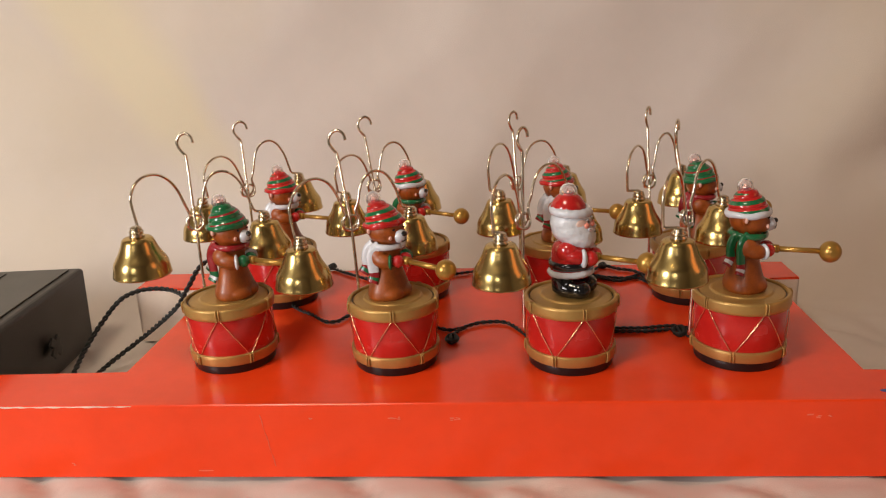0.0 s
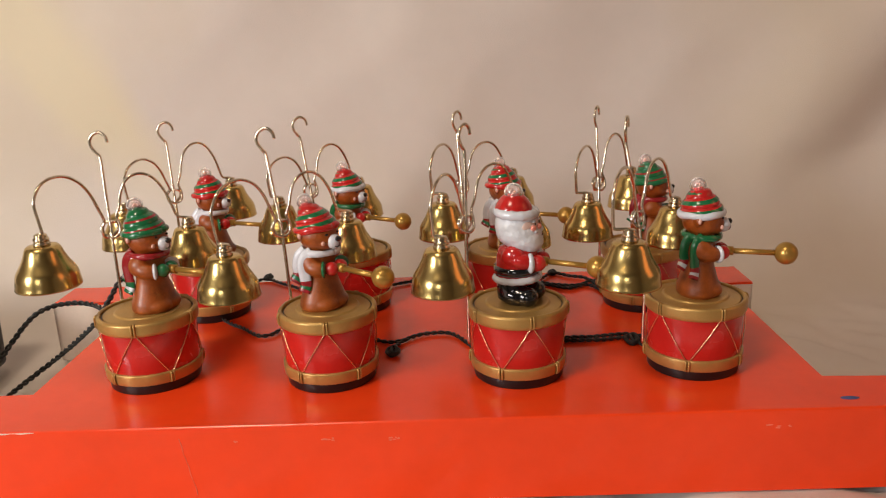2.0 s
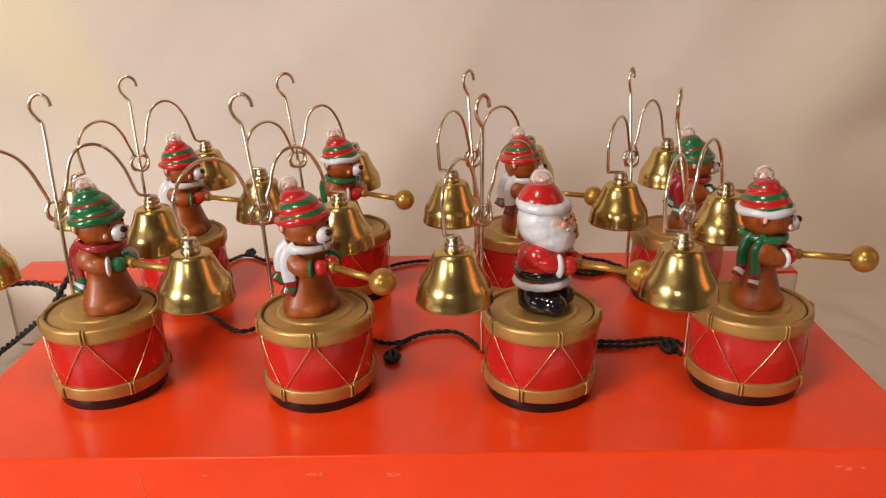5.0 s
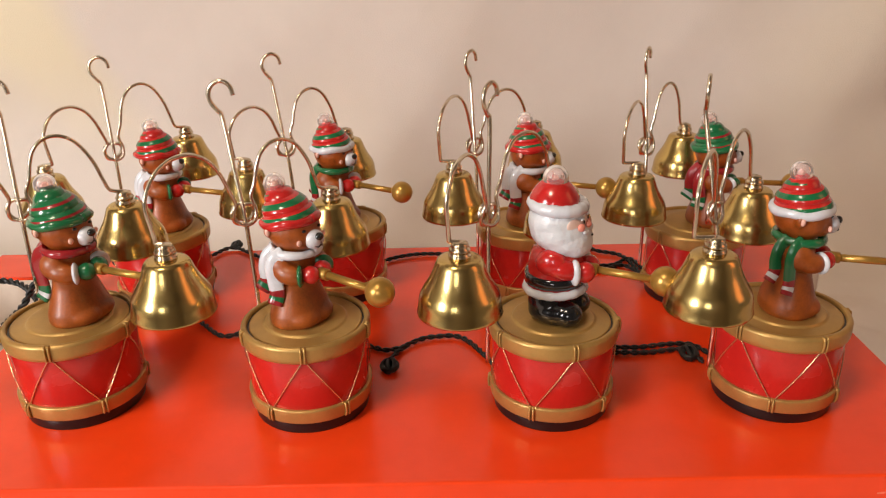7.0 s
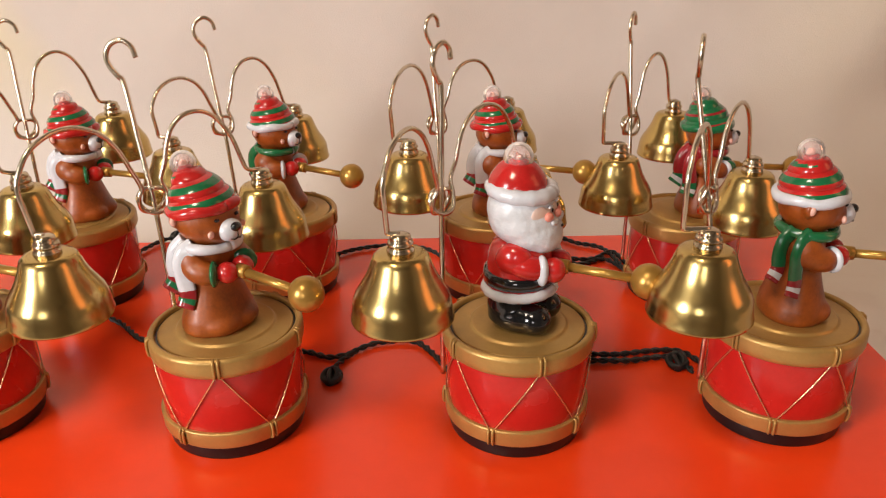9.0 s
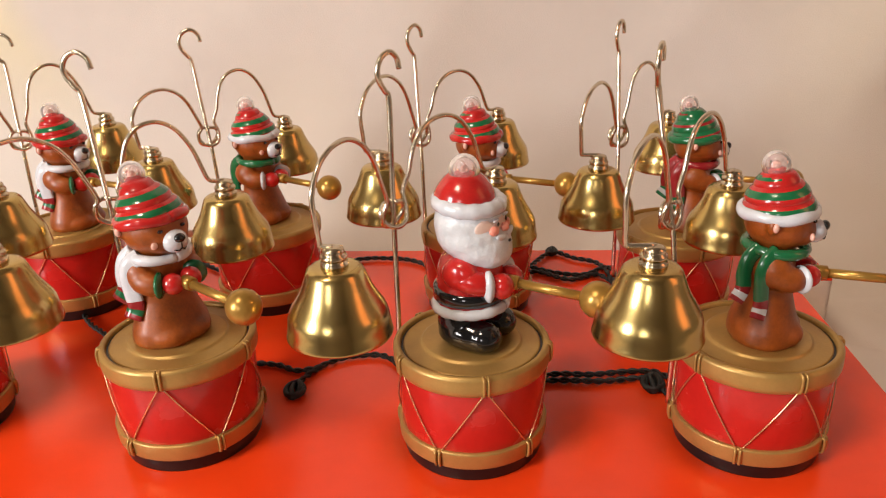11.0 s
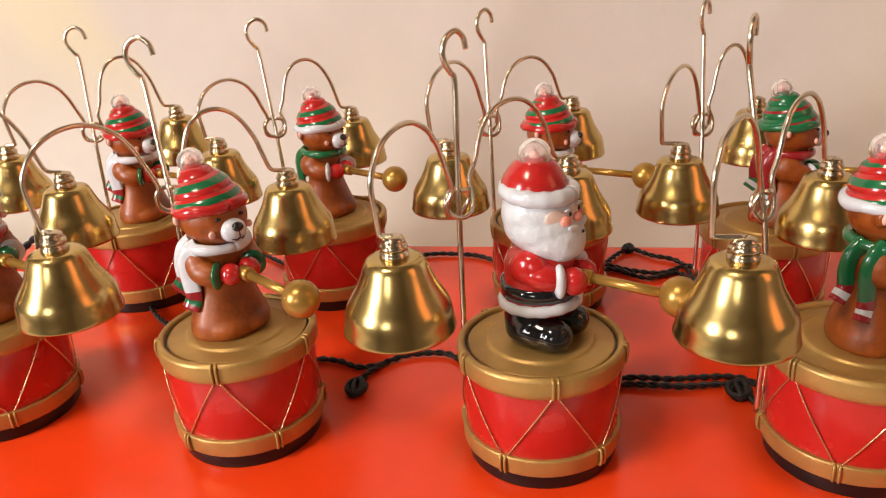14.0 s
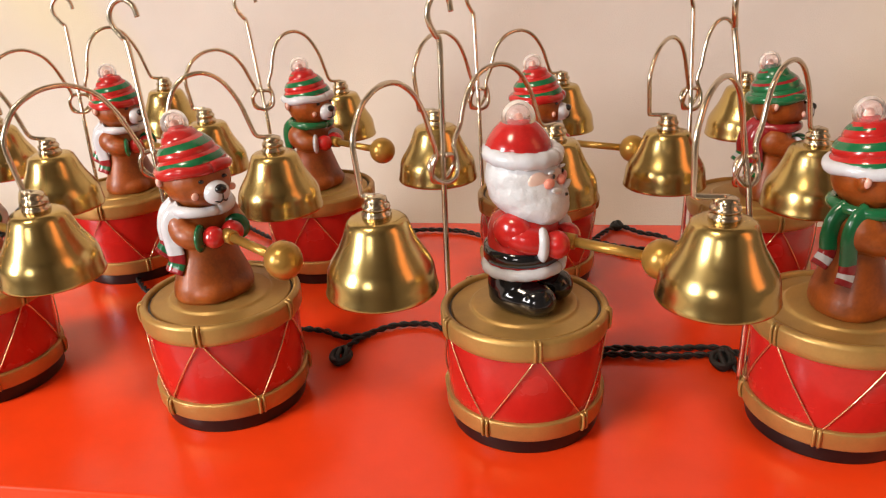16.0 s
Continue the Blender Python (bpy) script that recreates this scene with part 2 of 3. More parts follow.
def room_part(name, boxes, mat, label, category):
    bm = bmesh.new()
    for q in boxes:
        block(bm, *q)
    return solid(name, bm, mat, label, category, "structure")


room_part("floor", [(-1.4, -1.30, -0.85, 1.4, 1.5, -0.80)], WOOD, "unseen added brown wooden room floor", "floor")
room_part("ceiling", [(-1.4, -1.30, 1.55, 1.4, 1.5, 1.60)], UNSEEN_WALL, "unseen added plain painted ceiling", "ceiling")
room_part("unseen_wall_north", [(-1.3, 1.45, -0.80, 1.3, 1.5, 1.55)], UNSEEN_WALL, "unseen added plain painted wall", "wall")
room_part("unseen_wall_south", [(-1.3, -1.30, -0.80, -0.82, -1.25, 1.55), (-0.28, -1.30, -0.80, 1.3, -1.25, 1.55), (-0.82, -1.30, -0.80, -0.28, -1.25, 0.20), (-0.82, -1.30, 0.94, -0.28, -1.25, 1.55)], UNSEEN_WALL, "unseen added painted wall with an opening for light", "wall")
room_part("unseen_wall_west", [(-1.35, -1.30, -0.80, -1.30, -0.70, 1.55), (-1.35, -0.06, -0.80, -1.30, 1.5, 1.55), (-1.35, -0.70, -0.80, -1.30, -0.06, 0.10), (-1.35, -0.70, 0.92, -1.30, -0.06, 1.55)], UNSEEN_WALL, "unseen added painted wall with an opening for light", "wall")
room_part("unseen_wall_east", [(1.30, -1.30, -0.80, 1.35, -0.06, 1.55), (1.30, 0.46, -0.80, 1.35, 1.5, 1.55), (1.30, -0.06, -0.80, 1.35, 0.46, 0.20), (1.30, -0.06, 1.12, 1.35, 0.46, 1.55)], UNSEEN_WALL, "unseen added painted wall with an opening for light", "wall")
bm = bmesh.new()
block(bm, -1.0, 0.30, -0.80, 1.1, 1.40, TABLE - 0.009, 0.004)
solid("table", bm, WOOD, "brown wooden table under the sheet", "table")


def sheet():
    """The cloth: over the table, swept up behind as a backdrop, with soft folds."""
    bm = bmesh.new()
    nx, prof = 340, []
    for i in range(60):
        prof.append((0.30 + 0.5 * i / 59, TABLE))
    R = 0.13
    for i in range(1, 40):
        a = math.pi / 2 * i / 40
        prof.append((0.80 + R * math.sin(a), TABLE + R * (1 - math.cos(a))))
    for i in range(60):
        prof.append((0.80 + R + 0.03 * i / 59, TABLE + R + 0.95 * i / 59))
    grid = []
    for j, (y, z) in enumerate(prof):
        row = []
        up = max(0.0, min(1.0, (j - 60) / 39))
        for i in range(nx + 1):
            x = -1.0 + 2.1 * i / nx
            w = noise.noise(Vector((x * 2.2 + z * 1.0, z * 1.5 + y, 0.3))) * 0.016
            diag = math.sin((x * 0.75 - z * 0.9) * 22 + 3 * noise.noise(Vector((x * 2, z * 2, 4)))) * 0.015 * max(0.08, min(1, (x - 0.15) * 2.0))
            fine = noise.noise(Vector((x * 9, z * 7, y * 9))) * 0.0045 + abs(noise.noise(Vector((x * 5 - z * 4, z * 2.5 + x * 2, 9)))) * 0.008
            flat = min(0.0045, 0.016 * abs(noise.noise(Vector((x * 19 + y * 16, y * 7 - x * 3, 2)))) + 0.0022 * noise.noise(Vector((x * 60, y * 30, 7))))
            ahead = max(0.0, min(1.0, (0.5120 - 0.04 * (x - 0.05) - y) / 0.016))
            pleat = noise.noise(Vector((x * 26 - y * 22, y * 5 + x * 3, 5)))
            flat += ahead * (0.010 * max(0.0, 0.35 - abs(pleat)) + 0.005 * max(0.0, pleat))
            k = (w + diag + fine) * up
            row.append(bm.verts.new((x, y + k * up, z + ((flat - 0.0045) * (1 - up) if y < 0.80 else k * (1 - up)))))
        grid.append(row)
    for a, b in zip(grid, grid[1:]):
        for i in range(nx):
            f = bm.faces.new((a[i], a[i + 1], b[i + 1], b[i]))
            f.smooth = True
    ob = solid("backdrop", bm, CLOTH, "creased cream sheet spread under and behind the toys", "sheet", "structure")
    md = ob.modifiers.new("thickness", "SOLIDIFY")
    md.thickness, md.offset = 0.0012, -1
    return ob


sheet()


# ---------------------------------------------------------------- the red platform
BOX = pose(0.05, 0.5155, -0.003, 0, 0, -2.3)


def platform():
    """An H-shaped card box: a wide front strip, a narrower middle, and a back strip with tabs."""
    out = [(-0.350, 0.0), (0.305, 0.0), (0.305, 0.0385), (0.2470, 0.0395), (0.2470, 0.221), (0.2740, 0.221), (0.2740, 0.265), (-0.316, 0.265), (-0.316, 0.223), (-0.241, 0.223), (-0.241, 0.0475), (-0.350, 0.0475)]
    root = thing("platform_box", BOX, "red H-shaped card box standing on the sheet", "box")
    bm = bmesh.new()
    top = [bm.verts.new((x, y, 0)) for x, y in out]
    f = bm.faces.new(top)
    low = [bm.verts.new((x, y, -0.0022)) for x, y in out]
    bm.faces.new(list(reversed(low)))
    n = len(out)
    for i in range(n):
        bm.faces.new((top[i], low[i], low[(i + 1) % n], top[(i + 1) % n]))
    es = [e for e in bm.edges if e.verts[0].co.z == 0 and e.verts[1].co.z == 0]
    bmesh.ops.bevel(bm, geom=es, offset=0.0012, segments=3, affect="EDGES", profile=0.5)
    part("lid", bm, RED_CARD, root, "red lacquered card top")
    # the sides, each a board of its own
    for i in range(n):
        (x0, y0), (x1, y1) = out[i], out[(i + 1) % n]
        d = Vector((x1 - x0, y1 - y0, 0))
        inward = Vector((-d.y, d.x, 0)).normalized() * 0.0022
        bm = bmesh.new()
        a, b = Vector((x0, y0, -0.0022)), Vector((x1, y1, -0.0022))
        lo = Vector((0, 0, TABLE + 0.0022 + 0.0012 + 0.003))
        vs = [a, b, b + lo, a + lo, a + inward, b + inward, b + inward + lo, a + inward + lo]
        grow(bm, vs, [(3, 2, 1, 0), (4, 5, 6, 7), (0, 1, 5, 4), (2, 3, 7, 6), (1, 2, 6, 5), (3, 0, 4, 7)], False)
        red = i in (0, 1, 11)
        part("side_panel", bm, RED_CARD if red else CREAM_CARD, root, "" if red else "bare cream card side")
    # scuffs on the front edge and face
    rnd = random.Random(5)
    for x, z, w in ((-0.052, -0.0085, 0.004), (-0.049, -0.0078, 0.002), (-0.046, -0.0082, 0.0016), (-0.0125, -0.009, 0.003), (-0.0095, -0.0084, 0.002), (-0.102, -0.0085, 0.0022), (0.2, -0.008, 0.004), (0.207, -0.009, 0.003), (0.212, -0.0088, 0.002), (-0.262, -0.04, 0.0016), (-0.175, -0.0455, 0.006)):
        bm = bmesh.new()
        for k in range(3):
            xx, zz = x + rnd.uniform(-1, 1) * w * 0.5, z + rnd.uniform(-1, 1) * 0.0008
            ww, hh = w * rnd.uniform(0.2, 0.5), rnd.uniform(0.0002, 0.0004)
            block(bm, xx - ww, -0.0003, zz - hh - 0.002, xx + ww, 0.0004, zz + hh - 0.002)
        part("scuff", bm, CARD_EDGE, root, "pale worn scuff")
    bm = bmesh.new()
    pts = [Vector((-0.1345 + 0.0068 * k / 8 + 0.0003 * math.sin(k * 2.1), -0.0001, -0.007 - 0.0046 * k)) for k in range(9)]
    tube(bm, pts, lambda i: 0.00019 + 0.00008 * math.sin(i * 1.9), 6)
    part("crease", bm, CARD_EDGE, root, "thin pale crease down the front")
    # bare card where the red skin has worn off along the front edge
    bm = bmesh.new()
    edge = [Vector((-0.349 + 0.132 * k / 60, -0.00005, -0.0008 + 0.00012 * math.sin(k * 1.3))) for k in range(61)]
    tube(bm, edge, lambda i: 0.00042 + 0.00022 * math.sin(i * 0.9) * math.sin(i * 0.37) - 0.0002 * max(0, i - 50) / 10, 6)
    part("worn_edge", bm, CREAM_CARD, root, "bare pale card showing along the worn edge")
    bm = bmesh.new()
    blob(bm, (0.2505, 0.011, 0.0002), (0.0055, 0.0022, 0.0003), seg=16, rings=6)
    part("ink_mark", bm, BLUE_INK, root, "smudged dark blue ink mark")
    return root


platform()


# ---------------------------------------------------------------- the bell-ringing toys
CACHE = {}


def cached(name, make):
    """Alike pieces share one mesh."""
    if name not in CACHE:
        bm = make()
        me = bpy.data.meshes.new(name)
        bm.to_mesh(me)
        bm.free()
        CACHE[name] = me
    return CACHE[name]


def turned(profile, r=0.0006, seg=72):
    return lathe(bmesh.new(), round_profile([(1.025 * a, b) for a, b in profile], r), seg)


def drum_base():
    return turned([(0, -0.0030), (0.0274, -0.0030), (0.0278, 0.0034), (0, 0.0034)])


def lower_rim():
    return turned([(0.0255, 0.0032), (0.0292, 0.0032), (0.0296, 0.0106), (0.0255, 0.0106)], 0.0009)


def drum_shell():
    return turned([(0.0255, 0.0104), (0.0281, 0.0104), (0.0287, 0.0362), (0.0255, 0.0362)], 0.0002)


def upper_rim():
    return turned([(0.0262, 0.0360), (0.0298, 0.0360), (0.0303, 0.0378), (0.0303, 0.0432), (0.0292, 0.0444), (0.0276, 0.0442), (0.0272, 0.0420), (0.0262, 0.0425)], 0.0007)


# A black ring laid in the groove, standing for the dark of the gap.
def rim_gap_ring():
    return turned([(0.0260, 0.0412), (0.0273, 0.0412), (0.0273, 0.0426), (0.0260, 0.0426)], 0.0001)


def top_disc():
    return turned([(0, 0.0405), (0.0265, 0.0405), (0.0265, 0.0433), (0.0196, 0.0436), (0.0190, 0.0446), (0.0182, 0.0448), (0, 0.0448)], 0.0009)


def lacing_clip():
    """Two little staples side by side, at angle 0 on a rim of unit height."""
    bm = bmesh.new()
    for s in (-1, 1):
        tube(bm, spline([(0.0300, s * 0.0009, -0.0034), (0.0312, s * 0.0009, -0.0031), (0.0316, s * 0.0009, 0.0), (0.0313, s * 0.0009, 0.0033), (0.0295, s * 0.0009, 0.0038)], 4), 0.00062, 6)
    return bm


def lacing_cord(sign):
    """A beaded cord from an upper clip at angle 0 down to the lower clip half a step further."""
    bm = bmesh.new()
    pts = []
    n = 64
    for i in range(n + 1):
        t = i / n
        a = sign * (radians(2.2) + t * radians(36 - 4.4))
        r = 0.0301 - 0.0006 * t
        pts.append((r * math.cos(a), r * math.sin(a), 0.0362 - t * 0.0258))
    return tube(bm, pts, lambda i: 0.00046 if i % 2 else 0.00016, 6)


def bell_cup():
    """A hand bell, its crown at z = 0: domed shoulder, waist, and a straight band at the mouth."""
    outer = [(0.0, 0.0), (0.0072, 0.0), (0.0088, -0.0004), (0.0099, -0.0014), (0.0107, -0.0034), (0.0116, -0.0060), (0.0128, -0.0088), (0.0143, -0.0115), (0.0159, -0.0140), (0.0169, -0.0157), (0.0174, -0.0169), (0.0176, -0.0176), (0.0178, -0.0182), (0.0182, -0.0213), (0.0186, -0.0243), (0.0189, -0.0253)]
    inner = [(0.0187, -0.0258), (0.0181, -0.0252), (0.0170, -0.0180), (0.0152, -0.0142), (0.0112, -0.0080), (0.0080, -0.0028), (0.0, -0.0014)]
    return lathe(bmesh.new(), outer + inner, 72)


def bell_knob():
    """A turned stack of two washers and a button over the crown."""
    return lathe(bmesh.new(), [(0, -0.0006), (0.0046, -0.0006), (0.0050, 0.0006), (0.0048, 0.0017), (0.0040, 0.0021), (0.0044, 0.0026), (0.0047, 0.0034), (0.0044, 0.0043), (0.0036, 0.0047), (0.0038, 0.0053), (0.0036, 0.0064), (0.0022, 0.0071), (0, 0.0072)], 32)


def lamp_core():
    return lathe(bmesh.new(), [(0, -0.0046), (0.0022, -0.0044), (0.0024, -0.0008), (0.0021, 0.0006), (0.0013, 0.0016), (0, 0.0020)], 20)


def merged(bm_source, voxel):
    """Melts overlapping lumps into one skin."""
    me = bpy.data.meshes.new("lumps")
    bm_source.to_mesh(me)
    bm_source.free()
    ob = new("lumps", me)
    md = ob.modifiers.new("melt", "REMESH")
    md.mode, md.voxel_size, md.use_smooth_shade = "VOXEL", voxel, True
    sm = ob.modifiers.new("soft", "SMOOTH")
    sm.factor, sm.iterations = 0.5, 6
    ev = ob.evaluated_get(bpy.context.evaluated_depsgraph_get())
    done = bpy.data.meshes.new_from_object(ev)
    bpy.data.objects.remove(ob)
    bpy.data.meshes.remove(me)
    return done


def band(bm, pts, wide, half, thick, colours):
    """A soft flat strip along the points, wide to both sides; colours: (share, slot) from its start."""
    n, seg = len(pts), 12
    rows = []
    for i, p in enumerate(pts):
        t = (pts[min(i + 1, n - 1)] - pts[max(i - 1, 0)]).normalized()
        w = (wide - t * wide.dot(t)).normalized()
        o = t.cross(w)
        rows.append([bm.verts.new(p + w * (half * math.cos(a)) + o * (thick * (1 + 0.25 * math.cos(3 * a)) * math.sin(a))) for a in [2 * math.pi * k / seg for k in range(seg)]])
    for i in range(n - 1):
        slot = next((c for share, c in colours if (i + 0.5) / (n - 1) <= share), colours[-1][1])
        for k in range(seg):
            f = bm.faces.new((rows[i][k], rows[i + 1][k], rows[i + 1][(k + 1) % seg], rows[i][(k + 1) % seg]))
            f.smooth, f.material_index = True, slot
    for r, c in ((rows[0], colours[0][1]), (list(reversed(rows[-1])), colours[-1][1])):
        bm.faces.new(r).material_index = c


def bear_skin():
    """The bear looks along +x; its foot stands at z = 0."""
    bm = bmesh.new()
    lathe(bm, [(0, 0), (0.0158, 0), (0.0170, 0.0020), (0.0164, 0.006), (0.0139, 0.012), (0.0116, 0.018), (0.0106, 0.024), (0.0110, 0.029), (0.0106, 0.034), (0.0085, 0.038), (0, 0.039)], 32, Matrix.Diagonal((0.78, 0.95, 1, 1)))
    blob(bm, (0.0022, 0.0042, 0.0038), (0.0122, 0.0102, 0.0062))
    blob(bm, (0.0022, -0.0042, 0.0038), (0.0122, 0.0102, 0.0062))
    for s in (-1, 1):
        blob(bm, (-0.0005, s * 0.0098, 0.0295), (0.0068, 0.0052, 0.0066))
        blob(bm, (0.0052, s * 0.0098, 0.0268), (0.0076, 0.0047, 0.0048), pose(0, 0, 0, 0, 10, -s * 24))
        blob(bm, (-0.0030, s * 0.0116, 0.0470), (0.0023, 0.0030, 0.0034))
    blob(bm, (0.0006, 0, 0.0456), (0.0122, 0.0126, 0.0106))
    blob(bm, (0.0072, 0, 0.0428), (0.0068, 0.0090, 0.0062))
    return merged(bm, 0.0007)


def hat(bm, mats, brim, stripes, lean):
    """A knitted cap: one soft ridge wound in a spiral, striped along its length, leaning back over a rolled brim."""
    m = pose(-0.0010 * lean, 0, 0.0496, 0, -1 - 7 * lean, 0)
    base, second = stripes
    dome = [(0.0, 0.0123), (0.18, 0.0119), (0.38, 0.0108), (0.58, 0.0092), (0.76, 0.0072), (0.9, 0.0055), (1.0, 0.0042)]

    def radius(u):
        for (a, ra), (b, rb) in zip(dome, dome[1:]):
            if u <= b:
                return ra + (rb - ra) * (u - a) / (b - a)
        return dome[-1][1]
    seg, turns, rings = 48, 3.5, 10
    rows = []
    for i in range(int(turns * seg) + 1):
        a = 2 * math.pi * i / seg
        row = []
        for k in range(rings + 1):
            f = k / rings
            u = max(0.0, min(1.0, (i / seg - 1.0 + f) / (turns - 1.0)))
            r = radius(u) + 0.0010 * math.sin(math.pi * f) ** 0.7 * (1 if 0 < u < 1 else 0.3)
            row.append(bm.verts.new(m @ Vector((r * math.cos(a) - 0.0044 * lean * u * u, r * math.sin(a), u * 0.0142))))
        rows.append(row)
    first, last = (4, 7) if second == "P_GREEN" else (5, 6)
    for i in range(len(rows) - 1):
        for k in range(rings):
            f = bm.faces.new((rows[i][k], rows[i + 1][k], rows[i + 1][k + 1], rows[i][k + 1]))
            f.smooth = True
            u = (i / seg - 1.0 + (k + 0.5) / rings) / (turns - 1.0)
            f.material_index = mats[second] if first <= k <= last and 0.05 < u < 0.88 else mats[base]
    blob(bm, m @ Vector((-0.0044 * lean, 0, 0.0138)), (0.0044, 0.0044, 0.0016), mat=mats[base])
    lathe(bm, [(0, 0.0), (0.0122, -0.0006)], seg, m, True, mats[base])
    ring = [m @ Vector((0.0125 * math.cos(2 * math.pi * i / 48), 0.0125 * math.sin(2 * math.pi * i / 48), 0.0003 * math.sin(10 * math.pi * i / 48))) for i in range(49)]
    tube(bm, ring, lambda i: 0.0021 + 0.0002 * math.sin(2 * math.pi * i / 12), 12, mats[brim])
    return m @ Vector((-0.0010 - 0.0052 * lean, 0, 0.0160))


def bear_figure(brim, stripes, scarf, ends, mitten, cuff, swing, lean, wide):
    """One glazed bear with its painted cap, scarf and mittens, all one mesh."""
    names = ["BROWN", "P_RED", "P_GREEN", "P_DARKRED", "P_WHITE", "P_PINK", "P_BLACK"]
    mats = {n: i for i, n in enumerate(names)}
    bm = bmesh.new()
    if "bear_skin" not in CACHE:
        CACHE["bear_skin"] = bear_skin()
    bm.from_mesh(CACHE["bear_skin"])
    for f in bm.faces:
        f.smooth, f.material_index = True, 0
    top = hat(bm, mats, brim, stripes, lean)
    blob(bm, (0.0126, 0, 0.0425), (0.0046, 0.0051, 0.0044), mat=mats["P_WHITE"])
    blob(bm, (0.0163, 0, 0.0445), (0.0017, 0.0023, 0.0018), mat=mats["P_BLACK"])
    blob(bm, (0.0170, 0, 0.0418), (0.0004, 0.0003, 0.0016), mat=mats["P_BLACK"])
    for s in (-1, 1):
        smile = spline([(0.0169, 0, 0.0407), (0.0166, s * 0.0013, 0.0399), (0.0156, s * 0.0026, 0.0404)], 4)
        tube(bm, smile, 0.0003, 5, mats["P_BLACK"])
        blob(bm, (0.0118, s * 0.0048, 0.0474), (0.0008, 0.0011, 0.0007), mat=mats["P_BLACK"])
        blob(bm, (0.0112, s * 0.0078, 0.0425), (0.0009, 0.0014, 0.0014), mat=mats["P_PINK"])
        blob(bm, (-0.0022, s * 0.0137, 0.0470), (0.0012, 0.0012, 0.0018), mat=mats["P_PINK"])
    ring = [Vector((0.0006 + 0.0106 * math.cos(a), 0.0108 * math.sin(a), 0.0362 - 0.0006 * math.cos(a))) for a in [2 * math.pi * i / 40 for i in range(41)]]
    tube(bm, ring, lambda i: 0.0020 + 0.0002 * math.sin(2 * math.pi * i / 10), 10, mats[scarf])
    S, E0, E1 = mats[scarf], mats[ends[0]], mats[ends[1]]
    stripes_at = ((0.72, S), (0.82, E0), (0.92, E1), (1.0, E0))
    sw = pose(0, 0, 0, 0, 0, swing)
    band(bm, [sw @ q for q in spline([(-0.0016, -0.0095, 0.0372), (-0.0050, -0.0114, 0.0345), (-0.0066, -0.0122, 0.0295), (-0.0062, -0.0120, 0.0230), (-0.0058, -0.0120, 0.0170), (-0.0070, -0.0136, 0.0126)], 7)], sw @ Vector((0.93, 0.10, 0)), wide, 0.0016, stripes_at)
    band(bm, [sw @ q for q in spline([(-0.0066, -0.0060, 0.0372), (-0.0104, -0.0070, 0.0335), (-0.0118, -0.0078, 0.0280), (-0.0116, -0.0082, 0.0225), (-0.0142, -0.0096, 0.0178)], 7)], sw @ Vector((0.95, 0.05, 0)), wide, 0.0016, stripes_at)
    for s in (-1, 1):
        blob(bm, (0.0098, s * 0.0078, 0.0264), (0.0017, 0.0050, 0.0052), pose(0, 0, 0, 0, 0, -s * 38), mat=mats[cuff])
        blob(bm, (0.0128, s * 0.0040, 0.0264), (0.0044, 0.0042, 0.0042), mat=mats[mitten])
    return bm, top


